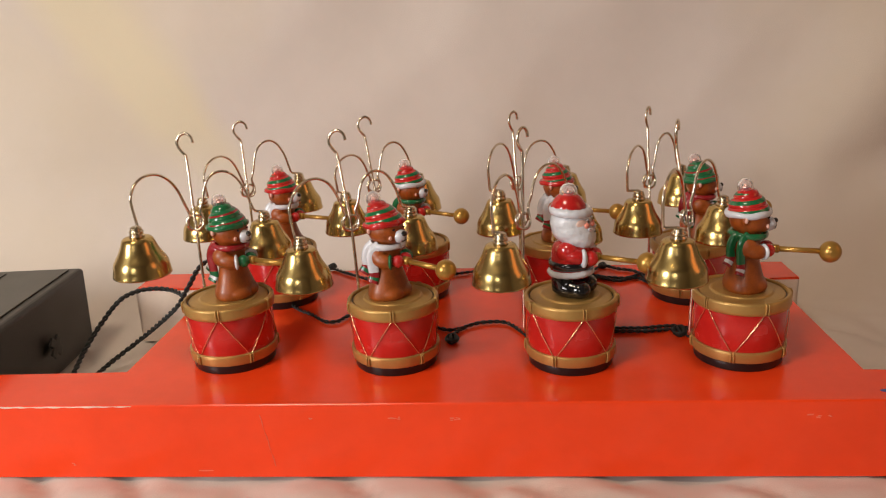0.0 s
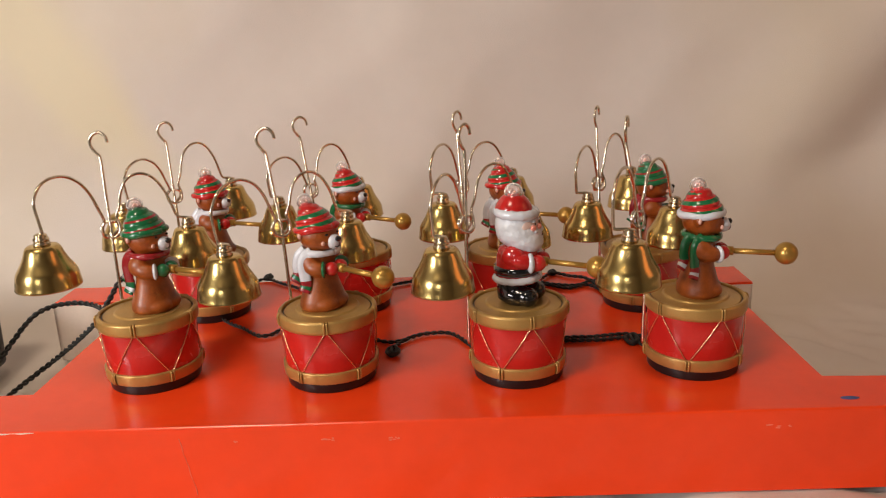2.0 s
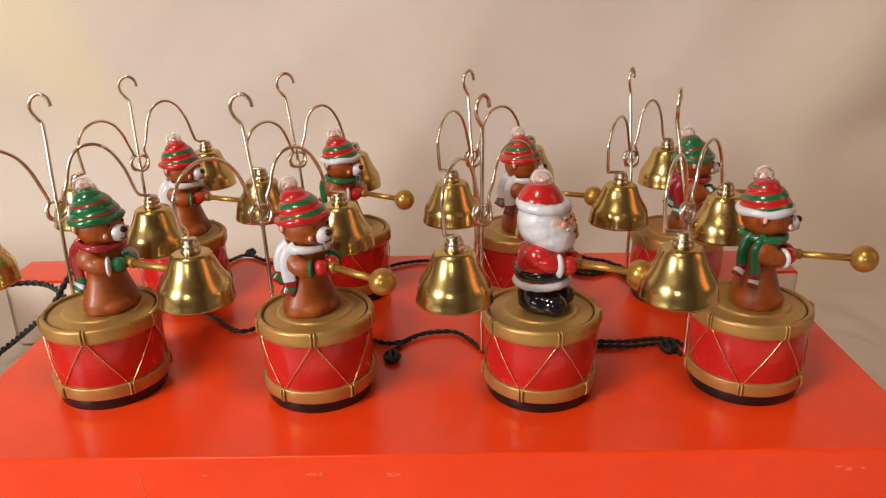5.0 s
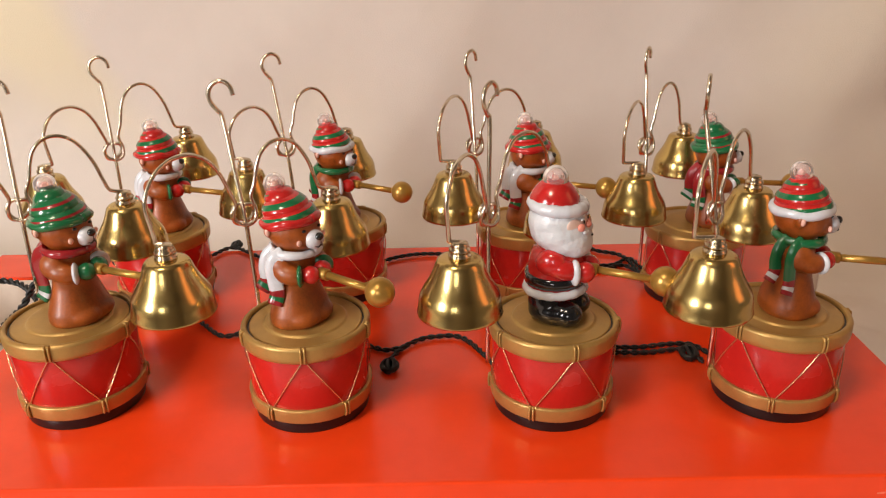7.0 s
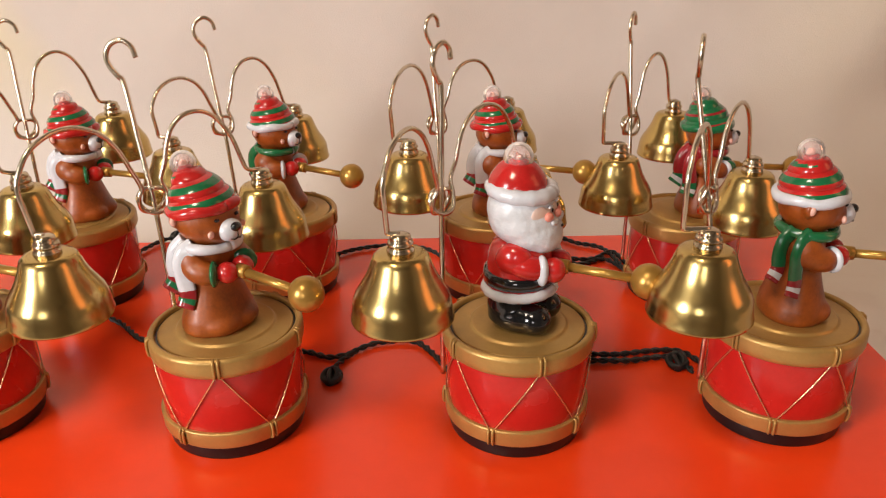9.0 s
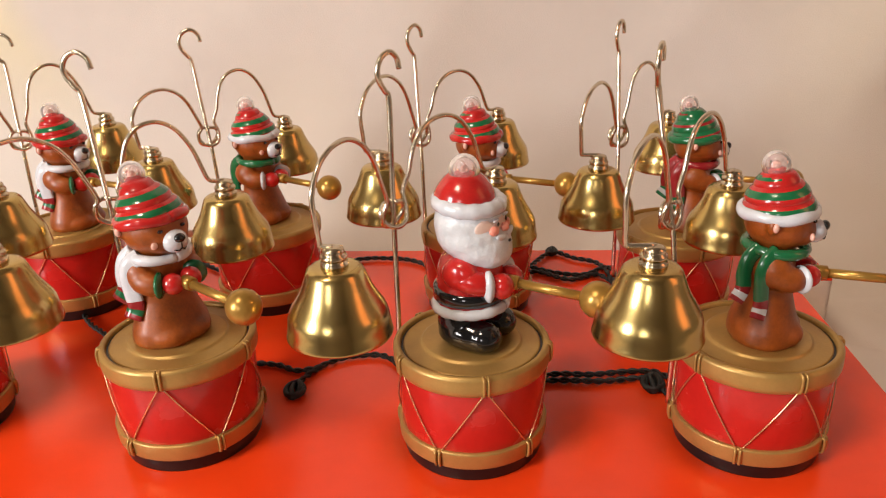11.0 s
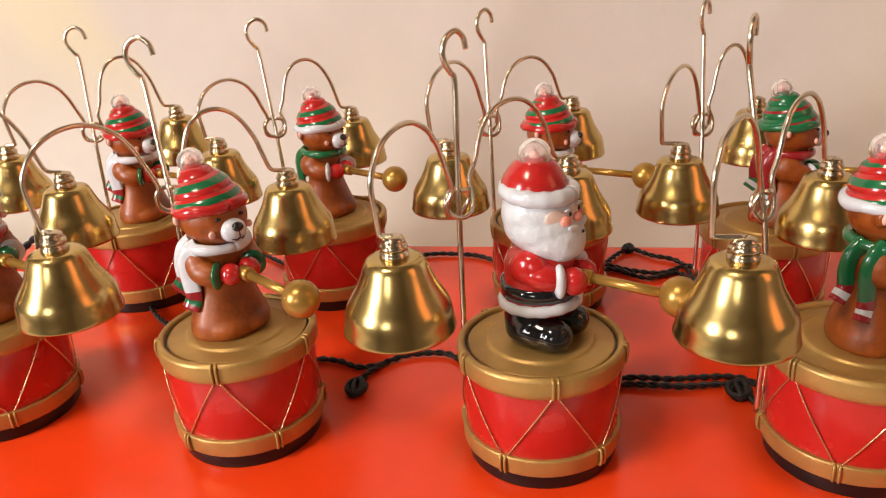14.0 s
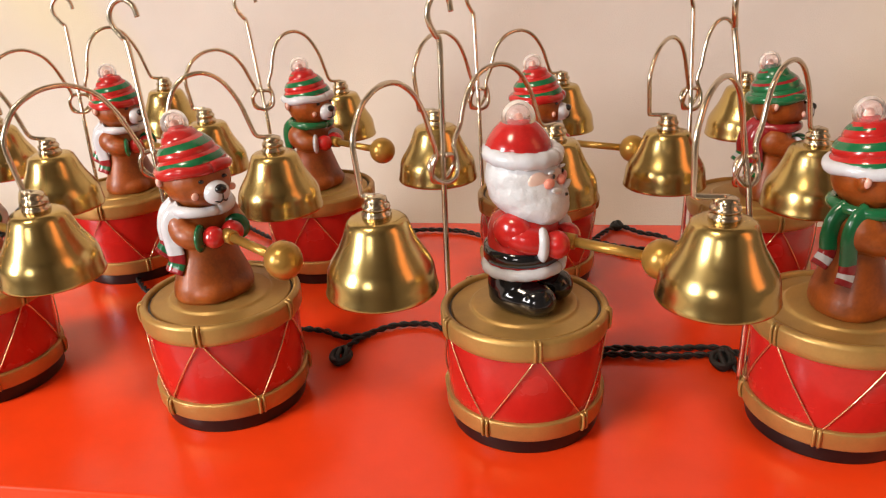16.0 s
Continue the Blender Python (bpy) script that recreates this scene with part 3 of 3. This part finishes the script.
def santa_figure():
    """A stout figure in a red coat, white beard and black boots, all one mesh."""
    R, W, K, S, B, C = range(6)
    bm = bmesh.new()
    lumps = bmesh.new()
    for s in (-1, 1):
        blob(lumps, (0.0022, s * 0.0068, 0.0056), (0.0126, 0.0074, 0.0066))
        blob(lumps, (0.0088, s * 0.0074, 0.0054), (0.0070, 0.0068, 0.0060))
        lathe(lumps, [(0, 0.003), (0.0086, 0.003), (0.0090, 0.010), (0.0080, 0.0165), (0, 0.0166)], 24, Matrix.Translation((-0.0025, s * 0.0044, 0)))
    boots = merged(lumps, 0.0008)
    bm.from_mesh(boots)
    for f in bm.faces:
        f.smooth, f.material_index = True, K
    lumps = bmesh.new()
    blob(lumps, (-0.0003, 0, 0.0478), (0.0133, 0.0131, 0.0125))
    blob(lumps, (0.0010, 0, 0.0436), (0.0138, 0.0132, 0.0100))
    blob(lumps, (0.0040, 0, 0.0404), (0.0124, 0.0120, 0.0090))
    blob(lumps, (0.0076, 0, 0.0382), (0.0090, 0.0098, 0.0070))
    head = merged(lumps, 0.0007)
    n0 = len(bm.faces)
    bm.from_mesh(head)
    bm.faces.ensure_lookup_table()
    for f in bm.faces[n0:]:
        f.smooth, f.material_index = True, B
    lathe(bm, [(0.0090, 0.0120), (0.0132, 0.0135), (0.0134, 0.0170), (0.0132, 0.0205), (0.0130, 0.0245), (0.0126, 0.030), (0.0112, 0.034), (0.006, 0.037)], 40, Matrix(), True, R)
    hem = [Vector((0.0133 * math.cos(a), 0.0131 * math.sin(a), 0.0156 + 0.0008 * math.cos(a))) for a in [2 * math.pi * i / 44 for i in range(45)]]
    tube(bm, hem, lambda i: 0.0022 + 0.0002 * math.sin(i * 2.1), 10, W)
    lathe(bm, [(0.0126, 0.0184), (0.0142, 0.0187), (0.0140, 0.0232), (0.0124, 0.0236)], 40, pose(0, 0, 0, 0, -1, 0), True, K)
    for s in (-1, 1):
        blob(bm, (0.0005, s * 0.0096, 0.0304), (0.0074, 0.0050, 0.0066), mat=R)
        blob(bm, (0.0062, s * 0.0094, 0.0280), (0.0080, 0.0046, 0.0050), pose(0, 0, 0, 0, 10, -s * 22), mat=R)
        blob(bm, (0.0112, s * 0.0080, 0.0268), (0.0024, 0.0042, 0.0062), pose(0, 0, 0, 0, 0, -s * 34), mat=W)
        blob(bm, (0.0148, s * 0.0044, 0.0262), (0.0048, 0.0044, 0.0050), mat=R)
        blob(bm, (0.0094, s * 0.0078, 0.0486), (0.0008, 0.0038, 0.0032), pose(0, 0, 0, 0, 0, s * 40), mat=S)
        blob(bm, (0.0124, s * 0.0056, 0.0476), (0.0014, 0.0021, 0.0018), pose(0, 0, 0, 0, 0, s * 24), mat=C)
        blob(bm, (0.0142, s * 0.0034, 0.0448), (0.0012, 0.0038, 0.0012), pose(0, 0, 0, s * 16, 0, 0), mat=B)
        blob(bm, (0.0131, s * 0.0036, 0.0497), (0.0004, 0.0007, 0.0008), mat=K)
        blob(bm, (0.0125, s * 0.0042, 0.0512), (0.0008, 0.0022, 0.0005), mat=W)
    blob(bm, (0.0086, 0, 0.0488), (0.0048, 0.0080, 0.0040), mat=S)
    blob(bm, (0.0140, 0, 0.0478), (0.0016, 0.0019, 0.0017), mat=C)
    blob(bm, (0.0162, 0, 0.0430), (0.0005, 0.0009, 0.0006), mat=K)
    brim = [Vector((0.0113 * math.cos(a) - 0.0002, 0.0113 * math.sin(a), 0.0556 - 0.0006 * math.cos(a))) for a in [2 * math.pi * i / 44 for i in range(45)]]
    tube(bm, brim, lambda i: 0.0029 + 0.0002 * math.sin(i * 1.9), 12, W)
    lathe(bm, [(0.0112, 0.055), (0.0117, 0.0572), (0.0112, 0.0592), (0.0102, 0.0612), (0.0089, 0.0630), (0.0074, 0.0647), (0.0058, 0.0659), (0.0040, 0.0665), (0, 0.0667)], 40, pose(0, 0, 0, 0, -2, 0), True, R)
    return bm, Vector((-0.0018, 0, 0.0672))


MAT = {"BROWN": BROWN, "P_RED": P_RED, "P_GREEN": P_GREEN, "P_DARKRED": P_DARKRED, "P_WHITE": P_WHITE, "P_PINK": P_PINK, "P_BLACK": P_BLACK}
STYLE = {
    "green": (("P_GREEN", ("P_GREEN", "P_DARKRED"), "P_DARKRED", ("P_GREEN", "P_WHITE"), "P_GREEN", "P_WHITE", -14, 0.5, 0.0040), "brown glazed bear in a green cap and dark red scarf"),
    "white_scarf": (("P_RED", ("P_RED", "P_GREEN"), "P_WHITE", ("P_DARKRED", "P_GREEN"), "P_RED", "P_GREEN", 4, 0.15, 0.0037), "brown glazed bear in a red and green cap and white scarf"),
    "white_scarf_lean": (("P_RED", ("P_RED", "P_GREEN"), "P_WHITE", ("P_DARKRED", "P_GREEN"), "P_RED", "P_GREEN", 24, 1.0, 0.0037), "brown glazed bear in a leaning red and green cap and white scarf"),
    "green_scarf_side": (("P_WHITE", ("P_RED", "P_GREEN"), "P_GREEN", ("P_DARKRED", "P_WHITE"), "P_RED", "P_WHITE", 10, 0.2, 0.0029), "brown glazed bear in a white-brimmed cap and green scarf"),
    "green_scarf": (("P_WHITE", ("P_RED", "P_GREEN"), "P_GREEN", ("P_DARKRED", "P_WHITE"), "P_RED", "P_WHITE", -24, 0.35, 0.0031), "brown glazed bear in a white-brimmed cap and green scarf"),
}
TOPS = {}


def figure_mesh(style):
    if style not in CACHE:
        if style == "santa":
            bm, top = santa_figure()
            mats = [P_RED, P_WHITE, P_BLACK, P_SKIN, BEARD, P_CHEEK]
        else:
            bm, top = bear_figure(*STYLE[style][0])
            mats = list(MAT.values())
        me = bpy.data.meshes.new(style + "_figure")
        bm.to_mesh(me)
        bm.free()
        for q in mats:
            me.materials.append(q)
        CACHE[style], TOPS[style] = me, top
    return CACHE[style], TOPS[style]


# height over the bell's crown at each share of the way from the rod to the far leg
SLANTED = ((0.09, 0.0040), (0.16, 0.0138), (0.235, 0.0230), (0.34, 0.0308), (0.47, 0.0358), (0.60, 0.0382), (0.76, 0.0380), (0.91, 0.0345), (1.0, 0.0285), (1.04, 0.0225), (1.02, 0.0125), (1.0, 0.0052))
UPRIGHT = ((0.09, 0.0060), (0.145, 0.0140), (0.18, 0.0222), (0.24, 0.0300), (0.35, 0.0355), (0.50, 0.0368), (0.64, 0.0325), (0.755, 0.0225), (0.82, 0.0115), (0.86, 0.0055), (0.92, 0.0040))


def arm_wire(knot, bell, upright, rise, leg=(0, 0)):
    """The arched wire that carries a bell, out of a loop round the rod. One kind slants away from the rod and drops
    straight beside its bell, turning in under the knob; the other (upright) climbs along the rod and slants down to its bell."""
    k, b = Vector(knot), Vector(bell)
    end = b + Vector((leg[0], leg[1], 0))
    d = Vector((end.x - k.x, end.y - k.y, 0))
    L = d.length
    d.normalize()
    s = Vector((-d.y, d.x, 0))

    def near(u, dz, w):
        return k + d * u + s * w + Vector((0, 0, dz))
    e = 0.0049
    pts = [near(0.1 * e, 0.0042, 0.0014), near(-0.75 * e, 0.0030, 0.0018), near(-1.15 * e, -0.0006, 0.0012), near(-0.75 * e, -0.0048, -0.0004), near(0.1 * e, -0.0064, -0.0020), near(0.9 * e, -0.0044, -0.0023), near(1.15 * e, 0.0010, -0.0012)]
    for v, h in UPRIGHT if upright else SLANTED:
        base = k.z + 0.002 + (b.z - k.z - 0.002) * min(1.0, v)
        p = k + d * (v * L)
        p.z = base + h * rise
        pts.append(p)
    if not upright:
        pts.append(end.lerp(b, 0.12) + Vector((0, 0, 0.0036)))
    pts.append(b + Vector((0, 0, 0.0034)))
    return tube(bmesh.new(), spline(pts, 6), 0.00098, 8)


def rod_wire(foot, knot, tip, yaw):
    """The upright rod, clamped to the drum, ending in an open hook."""
    f, k, t = Vector(foot), Vector(knot), Vector(tip)
    h = Vector((math.cos(radians(yaw)), math.sin(radians(yaw)), 0))
    up = (t - k).normalized()
    neck = t - up * 0.0165
    z = Vector((0, 0, 1))
    pts = [Vector((f.x, f.y, 0.010)), Vector((f.x, f.y, 0.030)), Vector((f.x, f.y, 0.046)), f.lerp(k, 0.6) + z * 0.004, k, k.lerp(neck, 0.5), neck, neck - h * 0.0018 + z * 0.0035, neck - h * 0.0044 + z * 0.0075, neck - h * 0.0052 + z * 0.0115, neck - h * 0.0032 + z * 0.0157,
           neck + h * 0.0012 + z * 0.0176, neck + h * 0.0050 + z * 0.0152, neck + h * 0.0062 + z * 0.0108]
    return tube(bmesh.new(), spline(pts, 7), 0.00110, 8)


def toy(place, style, turn, face, rod, hook, left, right, hook_yaw, label, shift=0.0, leg=(-0.0070, 0.0), rises=(1.0, 0.9), bend=0.33, tall=1.02, tip=(0.050, -0.0008)):
    """A drum with a figure that strikes two bells hung from a wire stand. rod: offset from the drum's middle; hook and bells: places."""
    hook = (hook[0] - place[0], hook[1] - place[1])
    left, right = [(k[0] - place[0], k[1] - place[1], k[2]) for k in (left, right)]
    root = thing("bell_ringer_toy", pose(place[0], place[1], 0.0), label, "toy", "bell-ringing toys on the red box")
    part("drum_base", cached("drum_base", drum_base), BLACK, root, "black drum foot")
    part("lower_rim", cached("lower_rim", lower_rim), GOLD_PAINT, root, "gold-painted hoop")
    part("drum_shell", cached("drum_shell", drum_shell), DRUM_RED, root, "red plastic drum shell")
    part("upper_rim", cached("upper_rim", upper_rim), GOLD_PAINT, root, "gold-painted hoop")
    part("rim_gap_ring", cached("rim_gap_ring", rim_gap_ring), BLACK, root, "black ring standing for the dark gap round the drum top")
    part("top_disc", cached("top_disc", top_disc), GOLD_PAINT, root, "gold-painted stepped drum top")
    for i in range(5):
        a = turn + 72 * i
        part("lacing_clip", cached("lacing_clip", lacing_clip), GOLD_PAINT, root, "", pose(0, 0, 0.0402, 0, 0, a))
        part("lacing_clip", cached("lacing_clip", lacing_clip), GOLD_PAINT, root, "", pose(0, 0, 0.0069, 0, 0, a + 36) @ Matrix.Diagonal((0.98, 1, 0.9, 1)))
        for sg in (-1, 1):
            part("lacing_cord", cached("lacing_cord_%d" % (sg > 0), lambda: lacing_cord(sg)), CORD, root, "", pose(0, 0, 0, 0, 0, a))
    me, top = figure_mesh(style)
    stand = pose(shift, 0, 0.0446, 0, 0, face) @ (Matrix.Diagonal((1, 1, tall, 1)) if place[1] < 0.65 else Matrix.Diagonal((0.965, 0.965, 0.98, 1)))
    part("figure", me, None, root, "white-bearded figure in a red coat and black boots" if style == "santa" else STYLE[style][1], stand)
    bm = blob(bmesh.new(), (0, 0, 0), (0.0058, 0.0058, 0.0058) if style == "santa" else (0.0051, 0.0051, 0.0051), seg=24, rings=14)
    bulb = part("bulb", bm, GLASS, root, "clear plastic bulb on the cap", stand @ Matrix.Translation(top))
    part("lamp_core", cached("lamp_core", lamp_core), P_PINK, bulb, "milky pink lamp inside the bulb")
    bm = bmesh.new()
    a, b = Vector((0.0150, 0, 0.0266)), Vector((tip[0] - 0.004, 0, 0.0266 + tip[1]))
    n = (b - a).normalized()
    tube(bm, [a, a + n * 0.0046, a + n * 0.0048], lambda i: (0.0027, 0.0027, 0.0020)[i], 14)
    tube(bm, [a + n * 0.0044, b], 0.00175, 12)
    blob(bm, b + n * 0.004, (0.0067, 0.0067, 0.0067), seg=28, rings=18)
    part("mallet", bm, GOLD_BALL, root, "gold-lacquered mallet with a round head", stand)
    knot = (rod[0] + (hook[0] - rod[0]) * bend, rod[1] + (hook[1] - rod[1]) * bend, 0.0915 if place[1] < 0.65 else 0.0890)
    part("hanger_rod", rod_wire((rod[0], rod[1], 0.05), knot, (hook[0], hook[1], 0.1515 if place[1] < 0.65 else 0.1445), hook_yaw), WIRE, root, "brass-plated wire rod with an open hook")
    for k, upright, rise in ((left, False, rises[0]), (right, True, rises[1])):
        part("hanger_arm", arm_wire(knot, k, upright, rise, (0, 0) if upright else leg), WIRE, root, "arched brass-plated wire")
        bell = part("bell", cached("bell", bell_cup), BRASS, root, "polished brass bell", Matrix.Translation((k[0], k[1], k[2] - 0.0035)))
        part("bell_knob", cached("bell_knob", bell_knob), KNOB_BRASS, bell)
    return root


BEAR = "gold-rimmed red drum toy carrying a brown bear with two brass bells"
SANTA = "gold-rimmed red drum toy carrying a white-bearded figure with two brass bells"
F1, F2, F3, F4 = (-0.1185, 0.5935), (-0.0022, 0.5830), (0.1173, 0.5755), (0.2293, 0.5745)
B1, B2, B3, B4 = (-0.110, 0.714), (0.003, 0.716), (0.1230, 0.704), (0.2285, 0.693)
toy(F1, "green", -88, -22, (-0.024, 0.022), (-0.150, 0.635), (-0.167, 0.573, 0.0978), (-0.101, 0.644, 0.088), 0, BEAR, 0.006, (0.0012, 0.0), (0.93, 0.92))
toy(F2, "white_scarf_lean", -86.5, -37, (-0.026, 0.019), (-0.040, 0.618), (-0.0575, 0.564, 0.089), (0.009, 0.634, 0.090), 0, BEAR, -0.002, (-0.0035, 0.0), (0.95, 0.86), 0.20)
toy(F3, "santa", -81, -26, (-0.030, 0.0165), (0.088, 0.597), (0.0705, 0.548, 0.092), (0.130, 0.638, 0.092), 50, SANTA, 0.0, (-0.0045, 0.0), (0.92, 0.86))
toy(F4, "green_scarf_side", -79, -14, (-0.031, 0.005), (0.1865, 0.600), (0.177, 0.540, 0.0935), (0.233, 0.632, 0.090), 68, BEAR, 0.001, (-0.0095, 0.0), (0.92, 0.88), tall=1.04)
toy(B1, "white_scarf", -86, -18, (-0.026, 0.019), (-0.143, 0.749), (-0.165, 0.698, 0.088), (-0.099, 0.765, 0.093), 10, BEAR, 0.007, (0.005, 0.0), (0.86, 0.98))
toy(B2, "green_scarf", -84, -29, (-0.028, 0.016), (-0.037, 0.746), (-0.048, 0.700, 0.088), (0.008, 0.768, 0.088), 20, BEAR, 0.0, (-0.0060, 0.0), (0.78, 0.89))
toy(B3, "white_scarf", -84, -18, (-0.0295, 0.0155), (0.0895, 0.740), (0.0755, 0.672, 0.091), (0.137, 0.762, 0.091), 50, BEAR, 0.0, (-0.0075, 0.0), (0.94, 0.79))
toy(B4, "green", -80, -8, (-0.0295, 0.0135), (0.2000, 0.733), (0.1815, 0.671, 0.087), (0.232, 0.740, 0.092), 60, BEAR, 0.006, (-0.0085, 0.0), (0.87, 0.90))



# ---------------------------------------------------------------- control box and cables
def control_box():
    root = thing("control_box", pose(-0.3015, 0.753, TABLE + 0.0012, 0, 0, 2), "dark grey plastic control box standing on the sheet", "box")
    bm = block(bmesh.new(), -0.17, -0.165, 0, 0.0, 0.0, 0.074, 0.004)
    for v in bm.verts:
        v.co.x -= 0.0025 * (1 - v.co.z / 0.074) if v.co.x > -0.05 else 0
    part("case", bm, GREY_BOX, root, "dark grey case")
    bm = block(bmesh.new(), -0.162, -0.157, 0.0742, -0.010, -0.008, 0.0752, 0.0004)
    part("top_panel", bm, GREY_TOP, root, "grey top panel")
    bm = block(bmesh.new(), -0.15, -0.10, 0.0752, -0.062, -0.016, 0.0762, 0.0004)
    part("cover_plate", bm, GREY_BOX, root, "darker raised plate")
    bm = bmesh.new()
    for a in (45, 135):
        b = block(bmesh.new(), -0.0010, -0.0100, -0.0040, 0.0010, 0.0100, 0.0040, 0.0008)
        b.transform(pose(0.0032, -0.079, 0.030, a, 0, 0))
        tmp = bpy.data.meshes.new("tmp")
        b.to_mesh(tmp)
        b.free()
        bm.from_mesh(tmp)
    part("emblem", bm, BLACK, root, "black cross-shaped moulding")
    return root


control_box()


def cable(points, label, r=0.0013):
    bm = twisted(bmesh.new(), [(p[0], p[1], p[2] - 0.003 if len(p) > 2 else -0.0010) for p in points], r, 0.0105)
    return solid("cable", bm, CABLE, label, "cable", group="cables between the toys")


def tie(c, label, s=0.0048):
    """A clenched knot of cable."""
    bm = bmesh.new()
    for k in range(4):
        ring = [Vector(c) + Vector((s * math.cos(a + k) * math.cos(k * 0.9), s * math.sin(a + k), s * 0.5 + s * 0.5 * math.sin(a + 1.7 * k) * math.sin(k * 0.9 + 0.6))) for a in [2 * math.pi * i / 24 for i in range(25)]]
        tube(bm, [q - Vector((0, 0, 0.0028)) for q in ring], 0.0012, 6)
    return solid("cable_knot", bm, CABLE, label, "knot", group="knots in the cables")


BLACKC = "black twisted cable lying on the red box"
cable([(-0.131, 0.716), (-0.126, 0.706), (-0.115, 0.702), (-0.104, 0.696), (-0.089, 0.678), (-0.078, 0.668), (-0.064, 0.652), (-0.054, 0.652), (-0.046, 0.662), (-0.034, 0.646), (-0.023, 0.612)], BLACKC)
cable([(0.020, 0.608), (0.009, 0.632), (0.022, 0.633), (0.034, 0.627), (0.045, 0.630)], BLACKC)
cable([(0.036, 0.612), (0.039, 0.622), (0.047, 0.633), (0.060, 0.640), (0.078, 0.637), (0.094, 0.604)], BLACKC)
tie((0.036, 0.609, 0.0005), "black cable end tied in a tight knot", 0.0042)
cable([(0.146, 0.592), (0.151, 0.618), (0.175, 0.6195), (0.203, 0.621), (0.214, 0.604)], BLACKC)
cable([(0.143, 0.598), (0.151, 0.614), (0.176, 0.6135), (0.200, 0.615), (0.205, 0.602)], BLACKC)
tie((0.200, 0.610, 0.0005), "black cable tied in a tight knot", 0.0045)
cable([(-0.104, 0.744), (-0.096, 0.771), (-0.083, 0.787), (-0.066, 0.773), (-0.045, 0.754), (-0.022, 0.736)], BLACKC)
tie((-0.081, 0.791, 0.0005), "black cable tied in a small knot", 0.0034)
cable([(0.022, 0.742), (0.029, 0.751), (0.041, 0.759), (0.061, 0.763), (0.086, 0.756), (0.102, 0.731)], BLACKC)
cable([(0.147, 0.730), (0.153, 0.745), (0.171, 0.735), (0.188, 0.732), (0.203, 0.742), (0.208, 0.720)], BLACKC)
cable([(0.148, 0.726), (0.156, 0.745), (0.172, 0.767), (0.185, 0.757), (0.199, 0.747), (0.204, 0.716)], BLACKC)
cable([(0.146, 0.732), (0.160, 0.737), (0.178, 0.725), (0.196, 0.731), (0.206, 0.708)], BLACKC)
tie((0.172, 0.768, 0.0005), "black cable tied in a small knot", 0.0030)
LOOSE = "black twisted cable looping from the control box onto the red box"
cable([(-0.284, 0.640, -0.0505), (-0.280, 0.660, -0.044), (-0.277, 0.683, -0.030), (-0.267, 0.701, -0.012), (-0.253, 0.713, 0.004), (-0.238, 0.728, 0.007), (-0.214, 0.727, 0.0065), (-0.192, 0.706, 0.004), (-0.172, 0.668, 0.002), (-0.140, 0.618, 0.002)], LOOSE, 0.0019)
cable([(-0.274, 0.640, -0.0505), (-0.268, 0.663, -0.0500), (-0.262, 0.685, -0.046), (-0.246, 0.703, -0.036), (-0.219, 0.700, -0.016), (-0.196, 0.694, 0.004), (-0.189, 0.702, 0.016), (-0.178, 0.715, 0.033), (-0.160, 0.722, 0.034), (-0.141, 0.717, 0.022)], LOOSE, 0.0019)
